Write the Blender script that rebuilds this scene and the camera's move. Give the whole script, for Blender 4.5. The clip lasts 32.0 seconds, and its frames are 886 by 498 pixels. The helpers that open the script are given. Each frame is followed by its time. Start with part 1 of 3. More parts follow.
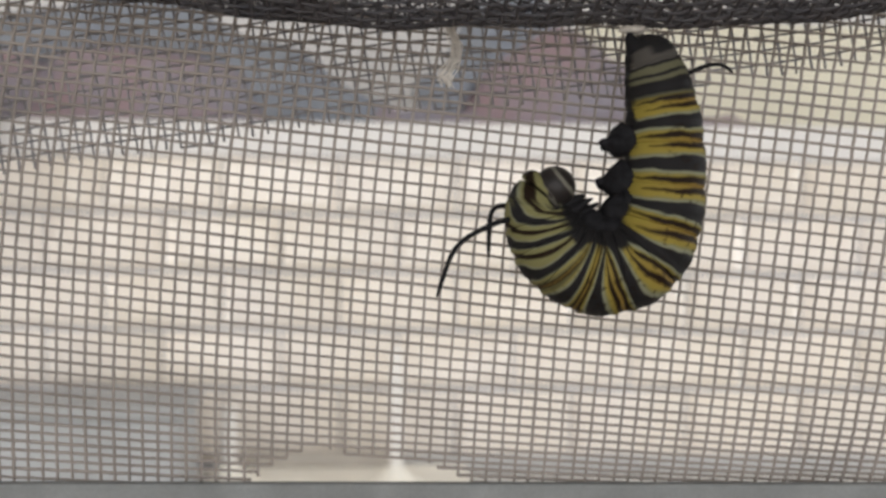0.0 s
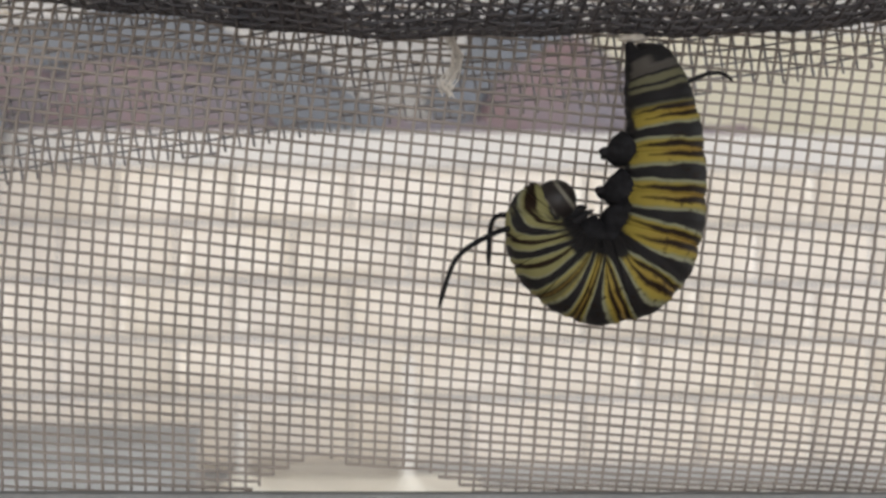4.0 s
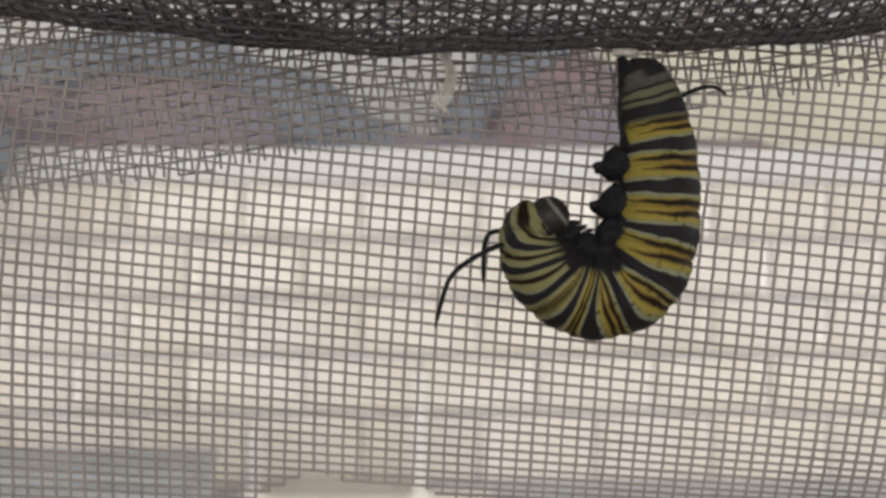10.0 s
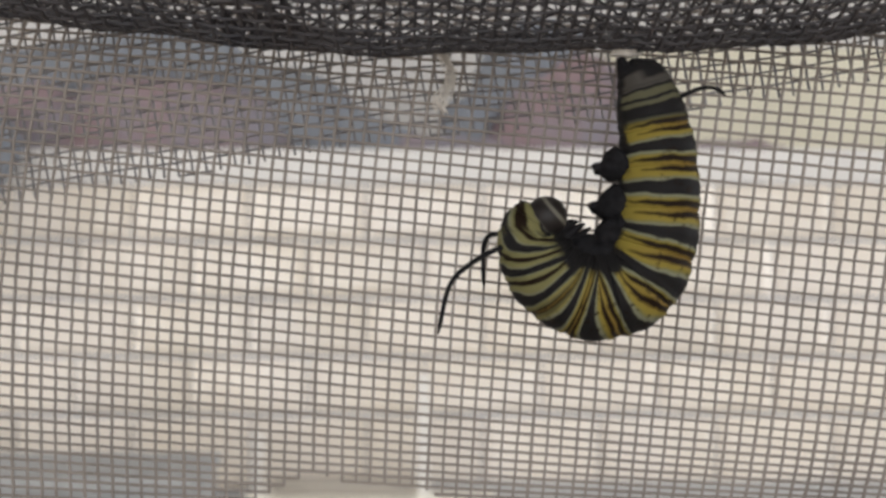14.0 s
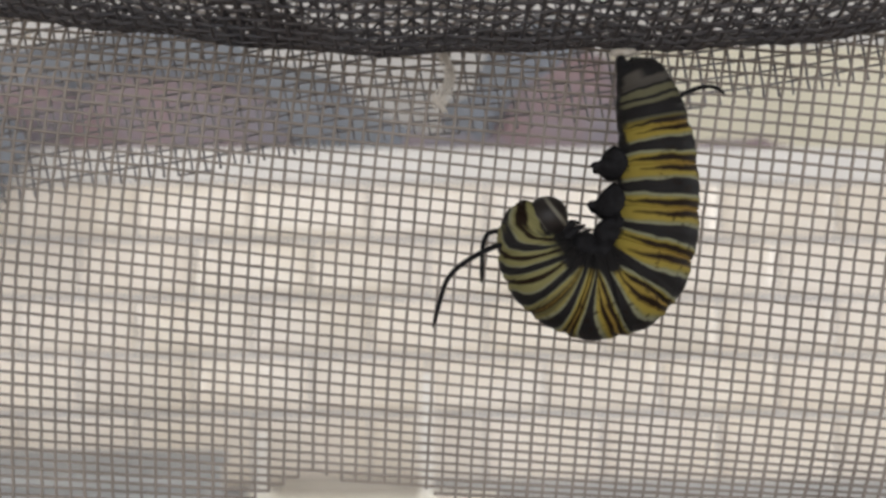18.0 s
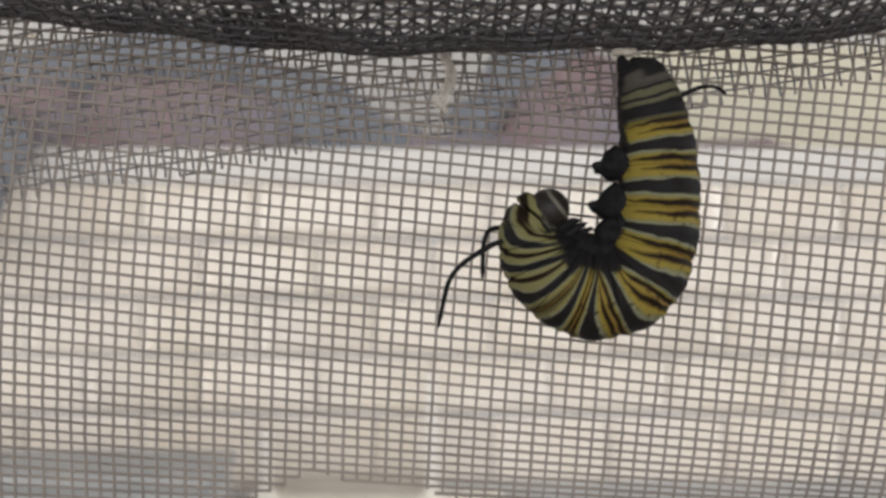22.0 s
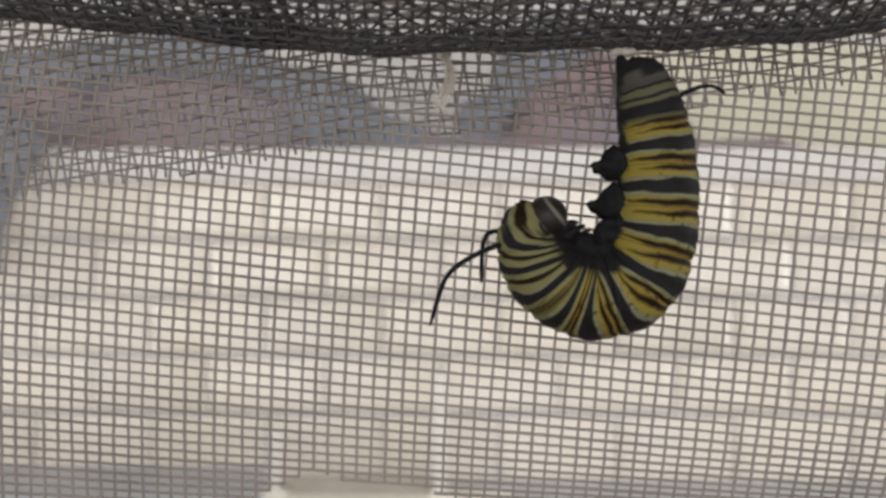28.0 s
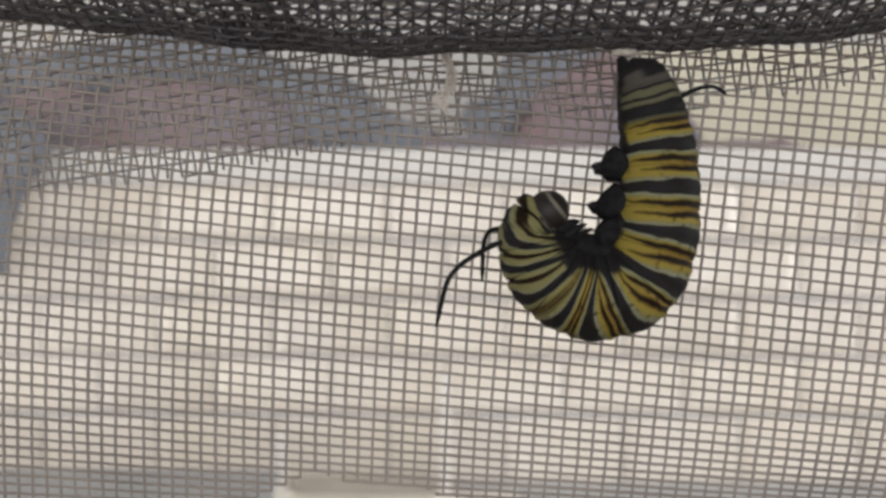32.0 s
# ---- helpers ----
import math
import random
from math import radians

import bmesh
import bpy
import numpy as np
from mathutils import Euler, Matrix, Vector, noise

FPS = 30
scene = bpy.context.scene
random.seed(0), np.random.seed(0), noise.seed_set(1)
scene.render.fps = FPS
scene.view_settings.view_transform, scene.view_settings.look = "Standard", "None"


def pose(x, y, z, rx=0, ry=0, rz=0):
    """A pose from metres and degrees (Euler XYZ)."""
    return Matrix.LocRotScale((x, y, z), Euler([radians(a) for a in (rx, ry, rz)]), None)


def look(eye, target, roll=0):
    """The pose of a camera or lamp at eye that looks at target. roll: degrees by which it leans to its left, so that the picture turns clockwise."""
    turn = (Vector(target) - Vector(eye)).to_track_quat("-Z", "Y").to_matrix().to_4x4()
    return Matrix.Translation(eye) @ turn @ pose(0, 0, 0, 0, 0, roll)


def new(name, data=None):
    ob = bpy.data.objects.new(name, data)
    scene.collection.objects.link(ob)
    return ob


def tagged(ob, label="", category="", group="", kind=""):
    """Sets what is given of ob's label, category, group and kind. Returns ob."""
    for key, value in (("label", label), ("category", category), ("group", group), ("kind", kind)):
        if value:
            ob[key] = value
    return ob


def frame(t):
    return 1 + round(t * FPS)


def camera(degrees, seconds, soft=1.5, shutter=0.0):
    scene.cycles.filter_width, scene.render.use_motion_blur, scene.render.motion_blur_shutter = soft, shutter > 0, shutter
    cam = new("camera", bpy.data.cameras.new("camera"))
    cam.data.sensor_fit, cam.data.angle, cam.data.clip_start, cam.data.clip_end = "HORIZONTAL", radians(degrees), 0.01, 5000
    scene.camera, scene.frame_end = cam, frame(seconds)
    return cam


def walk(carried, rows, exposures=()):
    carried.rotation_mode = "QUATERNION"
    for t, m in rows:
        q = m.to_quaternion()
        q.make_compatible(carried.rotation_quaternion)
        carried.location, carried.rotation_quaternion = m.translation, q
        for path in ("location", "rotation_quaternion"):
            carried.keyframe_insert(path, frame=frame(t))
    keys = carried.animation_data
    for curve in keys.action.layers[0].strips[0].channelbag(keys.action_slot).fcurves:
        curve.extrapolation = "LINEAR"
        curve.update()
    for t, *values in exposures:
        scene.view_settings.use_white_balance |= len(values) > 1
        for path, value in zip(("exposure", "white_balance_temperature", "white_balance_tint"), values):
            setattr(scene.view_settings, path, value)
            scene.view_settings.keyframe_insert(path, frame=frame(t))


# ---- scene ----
cam = camera(45, 32.0, soft=3.0)
EYE = 1.26            # height of the lens above the floor
NEAR = 0.1147         # distance to the caterpillar
NET = 0.1236          # distance to the back net
WALL = 1.40           # distance to the tiled wall
LENS = 784 / math.tan(radians(22.5))
cam.data.dof.use_dof = True
cam.data.dof.focus_distance = 0.119
cam.data.dof.aperture_fstop = 36

# seconds, sideways shift in millimetres, tilt and pan in degrees
PATH = [
    (0.0, -4.11, -1.296, 1.682), (0.5, -4.08, -1.205, 1.6), (1.0, -4.06, -1.134, 1.518), (1.5, -3.88, -1.088, 1.43),
    (2.0, -3.57, -1.111, 1.298), (2.5, -3.49, -1.066, 1.234), (3.0, -3.45, -1.088, 1.169), (3.5, -3.16, -1.066, 1.093),
    (5.5, -1.74, 0.232, 0.801), (6.0, -1.48, -0.092, 0.739), (6.5, -1.37, -0.185, 0.685), (7.0, -1.37, 0.071, 0.637),
    (7.5, -1.32, 0.139, 0.589), (8.0, -1.22, 0.139, 0.541), (8.5, -0.98, 0.139, 0.49), (9.0, -0.9, -0.139, 0.447),
    (9.5, -0.86, -0.047, 0.409), (10.0, -0.84, -0.045, 0.374), (10.5, -0.77, -0.091, 0.338), (11.0, -0.6, -0.068, 0.3),
    (11.5, -0.53, -0.045, 0.267), (12.0, -0.47, 0.0, 0.236), (12.5, -0.46, 0.0, 0.209), (13.0, -0.36, 0.0, 0.179),
    (13.5, -0.31, -0.045, 0.153), (14.0, -0.26, 0.0, 0.128), (14.5, -0.26, 0.048, 0.107), (16.5, -0.02, 0.0, 0.012),
    (17.0, 0.03, 0.0, -0.014), (17.5, 0.08, 0.0, -0.042), (18.0, 0.24, -0.045, -0.075), (18.5, 0.3, -0.139, -0.106),
    (19.0, 0.32, -0.139, -0.136), (19.5, 0.33, -0.091, -0.166), (20.0, 0.4, -0.091, -0.2), (20.5, 0.52, -0.139, -0.236),
    (21.0, 0.59, -0.139, -0.271), (21.5, 0.61, -0.045, -0.304), (22.0, 0.68, -0.045, -0.34), (22.5, 0.75, -0.091, -0.376),
    (23.0, 0.83, -0.091, -0.413), (23.5, 1.0, 0.0, -0.455), (24.0, 0.98, 0.139, -0.49), (24.5, 1.06, 0.188, -0.529),
    (25.0, 1.24, 0.188, -0.574), (25.5, 1.33, 0.139, -0.616), (27.5, 1.69, 0.094, -0.796), (28.0, 1.84, -0.045, -0.846),
    (28.5, 1.88, -0.091, -0.893), (29.0, 1.98, -0.091, -0.943), (29.5, 2.18, -0.091, -0.997), (30.0, 2.28, -0.045, -1.044),
    (30.5, 2.26, -0.139, -1.082), (31.0, 2.39, -0.185, -1.121), (31.5, 2.4, -0.139, -1.151), (32.0, 2.4, 0.0, -1.175),
]
# seconds, clockwise roll of the picture in degrees
ROLL = [(0, 0.45), (2.0, 0.45), (3.5, 0.37), (5.5, 0.08), (6.5, 0.03), (9.0, 0.0), (32.0, 0.0)]


def rolled(t):
    r = float(np.interp(t, *zip(*ROLL)))
    return r, -0.18 * r


walk(cam, [(t, pose(x / 1000, 0, EYE, 90 + tilt + rolled(t)[1], -rolled(t)[0], -pan)) for t, x, tilt, pan in PATH],
     exposures=[(0, 0.1), (3.5, 0.1), (5.5, 0.0), (32, 0.0)])

# ---------------------------------------------------------------- light
world = bpy.data.worlds.new("world")
scene.world = world
world.use_nodes = True
sky = world.node_tree.nodes.new("ShaderNodeTexSky")
sky.sky_type, sky.sun_disc = "NISHITA", False
sky.sun_elevation, sky.sun_rotation = radians(42), radians(120)
world.node_tree.links.new(sky.outputs["Color"], world.node_tree.nodes["Background"].inputs["Color"])
world.node_tree.nodes["Background"].inputs["Strength"].default_value = 0.12


def window_light(name, eye, target, width, height, watts, colour):
    data = bpy.data.lights.new(name, "AREA")
    data.shape, data.size, data.size_y, data.energy, data.color = "RECTANGLE", width, height, watts, colour
    lamp = new(name, data)
    lamp.matrix_world = look(eye, target)
    return lamp


window_light("daylight_side", (2.14, 0.50, 1.45), (-1.0, 0.32, 1.35), 0.75, 1.2, 15, (0.96, 0.98, 1.0))
window_light("daylight_rear", (0.02, -1.95, 1.50), (-0.42, 1.0, 1.06), 2.5, 1.4, 36.5, (0.98, 0.98, 0.99))
window_light("daylight_west", (-2.09, 0.50, 1.45), (1.0, 0.32, 1.30), 0.75, 1.2, 15, (1.0, 0.97, 0.93))


# ---------------------------------------------------------------- materials
def material(name, colour, rough=0.6, vary=0.12, scale=40.0, fine=400.0, bump=0.1, metal=0.0, tint=None, random_amount=0.0, spec=0.5, bump_size=0.001):
    m = bpy.data.materials.new(name)
    m.use_nodes = True
    n, l = m.node_tree.nodes, m.node_tree.links
    b = n["Principled BSDF"]
    b.inputs["Roughness"].default_value, b.inputs["Metallic"].default_value = rough, metal
    b.inputs["Specular IOR Level"].default_value = spec
    co = n.new("ShaderNodeTexCoord")
    big, small = n.new("ShaderNodeTexNoise"), n.new("ShaderNodeTexNoise")
    for node, s, d in ((big, scale, 4), (small, fine, 3)):
        node.inputs["Scale"].default_value, node.inputs["Detail"].default_value = s, d
        l.new(co.outputs["Object"], node.inputs["Vector"])
    mix = n.new("ShaderNodeMix")
    mix.data_type = "RGBA"
    other = tint or tuple(c * (1 - 2 * vary) for c in colour)
    mix.inputs["A"].default_value, mix.inputs["B"].default_value = (*colour, 1), (*other, 1)
    ramp = n.new("ShaderNodeMapRange")
    ramp.inputs["From Min"].default_value, ramp.inputs["From Max"].default_value = 0.35, 0.68
    l.new(big.outputs["Fac"], ramp.inputs["Value"])
    l.new(ramp.outputs["Result"], mix.inputs["Factor"])
    hsv = n.new("ShaderNodeHueSaturation")
    l.new(mix.outputs["Result"], hsv.inputs["Color"])
    val = n.new("ShaderNodeMapRange")
    val.inputs["To Min"].default_value, val.inputs["To Max"].default_value = 1 - vary, 1 + vary
    l.new(small.outputs["Fac"], val.inputs["Value"])
    last = val.outputs["Result"]
    if random_amount:
        info, rr, mul = n.new("ShaderNodeObjectInfo"), n.new("ShaderNodeMapRange"), n.new("ShaderNodeMath")
        rr.inputs["To Min"].default_value, rr.inputs["To Max"].default_value = 1 - random_amount, 1 + random_amount
        mul.operation = "MULTIPLY"
        l.new(info.outputs["Random"], rr.inputs["Value"])
        l.new(rr.outputs["Result"], mul.inputs[0])
        l.new(last, mul.inputs[1])
        last = mul.outputs[0]
    l.new(last, hsv.inputs["Value"])
    l.new(hsv.outputs["Color"], b.inputs["Base Color"])
    if bump:
        bn = n.new("ShaderNodeBump")
        bn.inputs["Strength"].default_value, bn.inputs["Distance"].default_value = bump, bump_size
        l.new(small.outputs["Fac"], bn.inputs["Height"])
        l.new(bn.outputs["Normal"], b.inputs["Normal"])
    return m


M_THREAD = material("grey_net_thread", (0.258, 0.221, 0.194), 0.6, 0.15, 90, 3000, 0.3, bump_size=0.0001)
M_FLAP = material("grey_flap_thread", (0.226, 0.213, 0.218), 0.6, 0.15, 90, 3000, 0.3, bump_size=0.0001)
# roof thread: same net as the back, painted dark for its backlit shade
M_ROOF_SHADED = material("shaded_net_thread", (0.038, 0.036, 0.042), 0.6, 0.2, 120, 3000, 0.3, bump_size=0.0001, tint=(0.047, 0.040, 0.042))
M_SILK = material("cream_silk", (0.62, 0.57, 0.51), 0.7, 0.1, 600, 6000, 0.4, bump_size=0.0001)
M_BLACK = material("black_skin", (0.011, 0.0105, 0.011), 0.55, spec=0.08, vary=0.3, scale=500, fine=5000, bump=0.3, bump_size=0.0001, tint=(0.011, 0.010, 0.011))
M_LEG = material("black_grey_leg", (0.007, 0.0065, 0.007), 0.7, spec=0.06, vary=0.3, scale=1100, fine=5000, bump=0.4, bump_size=0.0001, tint=(0.016, 0.0155, 0.017))


def tile_material():
    """Uneven hand-glazed cream tile: slow waves in the glaze, a shade of its own for each tile."""
    m = bpy.data.materials.new("glazed_tile")
    m.use_nodes = True
    n, l = m.node_tree.nodes, m.node_tree.links
    b = n["Principled BSDF"]
    b.inputs["Roughness"].default_value, b.inputs["Specular IOR Level"].default_value = 0.18, 0.6
    geo, info = n.new("ShaderNodeNewGeometry"), n.new("ShaderNodeObjectInfo")
    waves = []
    for scale, detail in ((7, 2), (24, 2), (75, 3)):
        q = n.new("ShaderNodeTexNoise")
        q.inputs["Scale"].default_value, q.inputs["Detail"].default_value = scale, detail
        l.new(geo.outputs["Position"], q.inputs["Vector"])
        waves.append(q.outputs["Fac"])
    ramp = n.new("ShaderNodeValToRGB")
    for el, pos, col in zip(ramp.color_ramp.elements, (0.36, 0.66), ((0.803, 0.742, 0.678), (0.785, 0.715, 0.622))):
        el.position, el.color = pos, (*col, 1)
    l.new(waves[0], ramp.inputs["Fac"])
    hsv = n.new("ShaderNodeHueSaturation")
    l.new(ramp.outputs["Color"], hsv.inputs["Color"])
    shade = n.new("ShaderNodeMapRange")
    shade.inputs["To Min"].default_value, shade.inputs["To Max"].default_value = 0.93, 1.06
    l.new(info.outputs["Random"], shade.inputs["Value"])
    l.new(shade.outputs["Result"], hsv.inputs["Value"])
    l.new(hsv.outputs["Color"], b.inputs["Base Color"])
    normal = None
    for height, size in ((waves[1], 0.0045), (waves[2], 0.0009)):
        bump = n.new("ShaderNodeBump")
        bump.inputs["Strength"].default_value, bump.inputs["Distance"].default_value = 1.0, size
        l.new(height, bump.inputs["Height"])
        if normal:
            l.new(normal, bump.inputs["Normal"])
        normal = bump.outputs["Normal"]
    l.new(normal, b.inputs["Normal"])
    return m


M_TILE = tile_material()
M_GROUT = material("grey_grout", (0.50, 0.50, 0.515), 0.9, 0.12, 30, 500, 0.3)
# worktop toned paler than it looks, to bounce light onto the lower tiles
M_COUNTER = material("grey_granite", (0.68, 0.66, 0.62), 0.35, 0.2, 60, 350, 0.05, tint=(0.50, 0.49, 0.47))
M_UPSTAND = material("pale_granite", (0.50, 0.49, 0.48), 0.35, 0.12, 60, 350, 0.05, tint=(0.42, 0.415, 0.41))
M_PLASTER = material("grey_white_plaster", (0.68, 0.665, 0.66), 0.85, 0.04, 3, 200, 0.1)
M_WHITE = material("white_plaster", (0.80, 0.79, 0.77), 0.85, 0.04, 3, 200, 0.1)
# the floor is unseen; its pale oak is chosen to bounce warm light
M_FLOOR = material("oak_floor", (0.50, 0.38, 0.28), 0.45, 0.15, 6, 90, 0.1)
M_LEDGE = material("white_paint", (0.72, 0.70, 0.68), 0.4, 0.03, 12, 150, 0.05)
M_MAUVE = material("mauve_cotton", (0.270, 0.188, 0.200), 0.9, 0.14, 11, 500, 0.4, tint=(0.220, 0.210, 0.245))
M_SLATE = material("slate_blue_cotton", (0.200, 0.218, 0.258), 0.9, 0.16, 25, 500, 0.4, tint=(0.215, 0.232, 0.258))
M_YELLOW = material("pale_yellow_paint", (0.72, 0.68, 0.55), 0.5, 0.04, 6, 150, 0.05)
M_CREAM = material("cream_plastic", (0.93, 0.89, 0.80), 0.4, 0.05, 20, 300, 0.05)
M_BEIGE = material("beige_band_colour", (0.44, 0.40, 0.35), 0.5, 0.05, 20, 300, 0.05)
M_BOX = material("slate_grey_plastic", (0.42, 0.425, 0.43), 0.85, 0.16, 14, 90, 0.2, tint=(0.37, 0.375, 0.375))
M_RACK = material("white_coated_steel", (0.84, 0.81, 0.77), 0.3, 0.03, 30, 300, 0.05)
# unseen table, likewise kept pale as a reflector for the tiles
M_TABLE = material("pale_table_wood", (0.50, 0.38, 0.25), 0.45, 0.15, 14, 160, 0.1)
M_CLOTH = material("black_nylon", (0.03, 0.03, 0.032), 0.7, 0.2, 60, 1500, 0.3)
M_BIND = material("grey_binding_cloth", (0.20, 0.205, 0.20), 0.85, 0.15, 120, 2500, 0.4, bump_size=0.0001)
M_BRASS = material("brass", (0.65, 0.48, 0.2), 0.25, 0.08, 60, 800, 0.05, metal=1.0)


MOVING = {}


# ---------------------------------------------------------------- mesh helpers
def mesh_object(name, verts, faces, mat, parent=None, label="", smooth=True):
    me = bpy.data.meshes.new(name)
    me.from_pydata([tuple(v) for v in verts], [], faces)
    if smooth:
        me.polygons.foreach_set("use_smooth", [True] * len(me.polygons))
    me.materials.append(mat)
    me.update()
    ob = new(name, me)
    ob.parent = parent
    if label:
        ob["label"] = label
    return ob


def part(name, bm, mat, parent=None, label="", smooth=False):
    me = bpy.data.meshes.new(name)
    bm.to_mesh(me)
    bm.free()
    if smooth:
        me.polygons.foreach_set("use_smooth", [True] * len(me.polygons))
    me.materials.append(mat)
    ob = new(name, me)
    ob.parent = parent
    if label:
        ob["label"] = label
    return ob


def box_bm(x0, x1, y0, y1, z0, z1, bevel=0.0, segments=2):
    bm = bmesh.new()
    bmesh.ops.create_cube(bm, size=1)
    for v in bm.verts:
        v.co = Vector(((x0 + x1) / 2 + v.co.x * (x1 - x0), (y0 + y1) / 2 + v.co.y * (y1 - y0), (z0 + z1) / 2 + v.co.z * (z1 - z0)))
    if bevel:
        bmesh.ops.bevel(bm, geom=bm.edges[:], offset=bevel, segments=segments, affect="EDGES", profile=0.6)
    return bm


def empty(name, where=(0, 0, 0)):
    ob = new(name)
    ob.location = where
    ob.empty_display_size = 0.02
    return ob


def near(px, py, depth=NEAR):
    """Place at a distance from a plan drawn in units of the picture."""
    k = depth / LENS
    return Vector(((px - 784) * k, depth, EYE + (441 - py) * k))


def tube_mesh(lines, normals, radii, sides=6):
    """Vertices and faces of round threads along polylines; normals give each thread's side direction."""
    verts, faces, base = [], [], 0
    ang = np.arange(sides) * 2 * np.pi / sides
    for p, nrm, rad in zip(lines, normals, radii):
        p = np.asarray(p)
        n = len(p)
        t = np.gradient(p, axis=0)
        t /= np.linalg.norm(t, axis=1)[:, None] + 1e-12
        nr = nrm - (nrm * t).sum(1)[:, None] * t
        nr /= np.linalg.norm(nr, axis=1)[:, None] + 1e-12
        bi = np.cross(t, nr)
        rad = np.broadcast_to(np.asarray(rad, float), (n,))
        ring = p[:, None, :] + rad[:, None, None] * (np.cos(ang)[None, :, None] * nr[:, None, :] + np.sin(ang)[None, :, None] * bi[:, None, :])
        verts.append(ring.reshape(-1, 3))
        i = np.arange(n - 1)[:, None] * sides + base
        j = np.arange(sides)[None, :]
        k = (j + 1) % sides
        q = np.stack([i + j, i + k, i + sides + k, i + sides + j], -1).reshape(-1, 4)
        faces.extend(q.tolist())
        faces.append([base + s for s in range(sides - 1, -1, -1)])
        faces.append([base + (n - 1) * sides + s for s in range(sides)])
        base += n * sides
    return np.concatenate(verts), faces


def weave(surface, a0, a1, b0, b1, radius, lift, turn=0.0, fray=0.0, step=0.5, seed=1, keep=None):
    """Warp and weft threads of a net on surface(a, b), one thread per unit, lifted over and under each other."""
    rng = np.random.default_rng(seed)
    c, s = math.cos(turn), math.sin(turn)
    corners = [(a, b) for a in (a0, a1) for b in (b0, b1)]
    us = [a * c + b * s for a, b in corners]
    vs = [-a * s + b * c for a, b in corners]
    result = []
    for family in (0, 1):
        lines, normals, radii = [], [], []
        lo, hi = (min(us), max(us)) if family == 0 else (min(vs), max(vs))
        l2, h2 = (min(vs), max(vs)) if family == 0 else (min(us), max(us))
        for k in range(math.ceil(lo), math.floor(hi) + 1):
            t = np.arange(math.floor(l2), math.ceil(h2) + step / 2, step)
            off = rng.normal(0, 0.022) + 0.018 * np.sin(t * 0.37 + rng.uniform(0, 6)) + 0.012 * np.sin(t * 1.13 + rng.uniform(0, 6))
            fixed = k + off
            u, v = (fixed, t) if family == 0 else (t, fixed)
            a, b = u * c - v * s, u * s + v * c
            end = b1 + (rng.uniform(0, fray) if family == 0 else 0)
            ok = (a >= a0 - 0.01) & (a <= a1 + 0.01) & (b >= b0 - 0.01) & (b <= end)
            if ok.sum() < 3:
                continue
            if keep is not None:
                ok &= keep(surface(a, b))
            at = np.flatnonzero(ok)
            thick = radius * rng.uniform(0.88, 1.12)
            for run in np.split(at, np.flatnonzero(np.diff(at) > 1) + 1):
                if len(run) < 3:
                    continue
                ra, rb, tt = a[run], b[run], t[run]
                p = surface(ra, rb)
                e = 0.01
                nrm = np.cross(surface(ra + e, rb) - p, surface(ra, rb + e) - p)
                nrm /= np.linalg.norm(nrm, axis=1)[:, None] + 1e-15
                wave = np.cos(np.pi * (tt + k)) * (1 if family == 0 else -1)
                lines.append(p + nrm * (lift * wave)[:, None])
                normals.append(nrm)
                radii.append(thick)
        result.append(tube_mesh(lines, normals, radii))
    return result


# ---------------------------------------------------------------- the room
def room():
    floor = part("floor", box_bm(-2.3, 2.4, -2.2, 2.2, -0.1, 0.0), M_FLOOR)
    tagged(floor, "pale oak kitchen floor boards", "floor", kind="structure")
    ceiling = part("ceiling", box_bm(-2.3, 2.4, -2.2, 2.2, 2.5, 2.6), M_WHITE)
    tagged(ceiling, "plain white plaster ceiling", "ceiling", kind="structure")
    back = part("wall_north", box_bm(-2.2, 2.3, 2.0, 2.15, 0.0, 2.5), M_PLASTER)
    tagged(back, "pale grey plastered wall", "wall", kind="structure")
    # walls with window openings
    side = ((-2.0, 2.0, 0.0, 0.82), (-2.0, 2.0, 2.08, 2.5), (-2.0, 0.09, 0.82, 2.08), (0.91, 2.0, 0.82, 2.08))
    for name, rects in (("wall_east", side), ("wall_west", side),
                        ("wall_south", ((-2.15, 2.2, 0.0, 0.77), (-2.15, 2.2, 2.23, 2.5), (-2.15, -1.26, 0.77, 2.23), (1.30, 2.2, 0.77, 2.23)))):
        bm = bmesh.new()
        for a0, a1, z0, z1 in rects:
            if name == "wall_east":
                piece = box_bm(2.2, 2.35, a0, a1, z0, z1)
            elif name == "wall_west":
                piece = box_bm(-2.3, -2.15, a0, a1, z0, z1)
            else:
                piece = box_bm(a0, a1, -2.15, -2.0, z0, z1)
            tmp = bpy.data.meshes.new("tmp")
            piece.to_mesh(tmp)
            piece.free()
            bm.from_mesh(tmp)
            bpy.data.meshes.remove(tmp)
        wall = part(name, bm, M_WHITE)
        tagged(wall, "plain white plastered wall with a window opening", "wall", kind="structure")


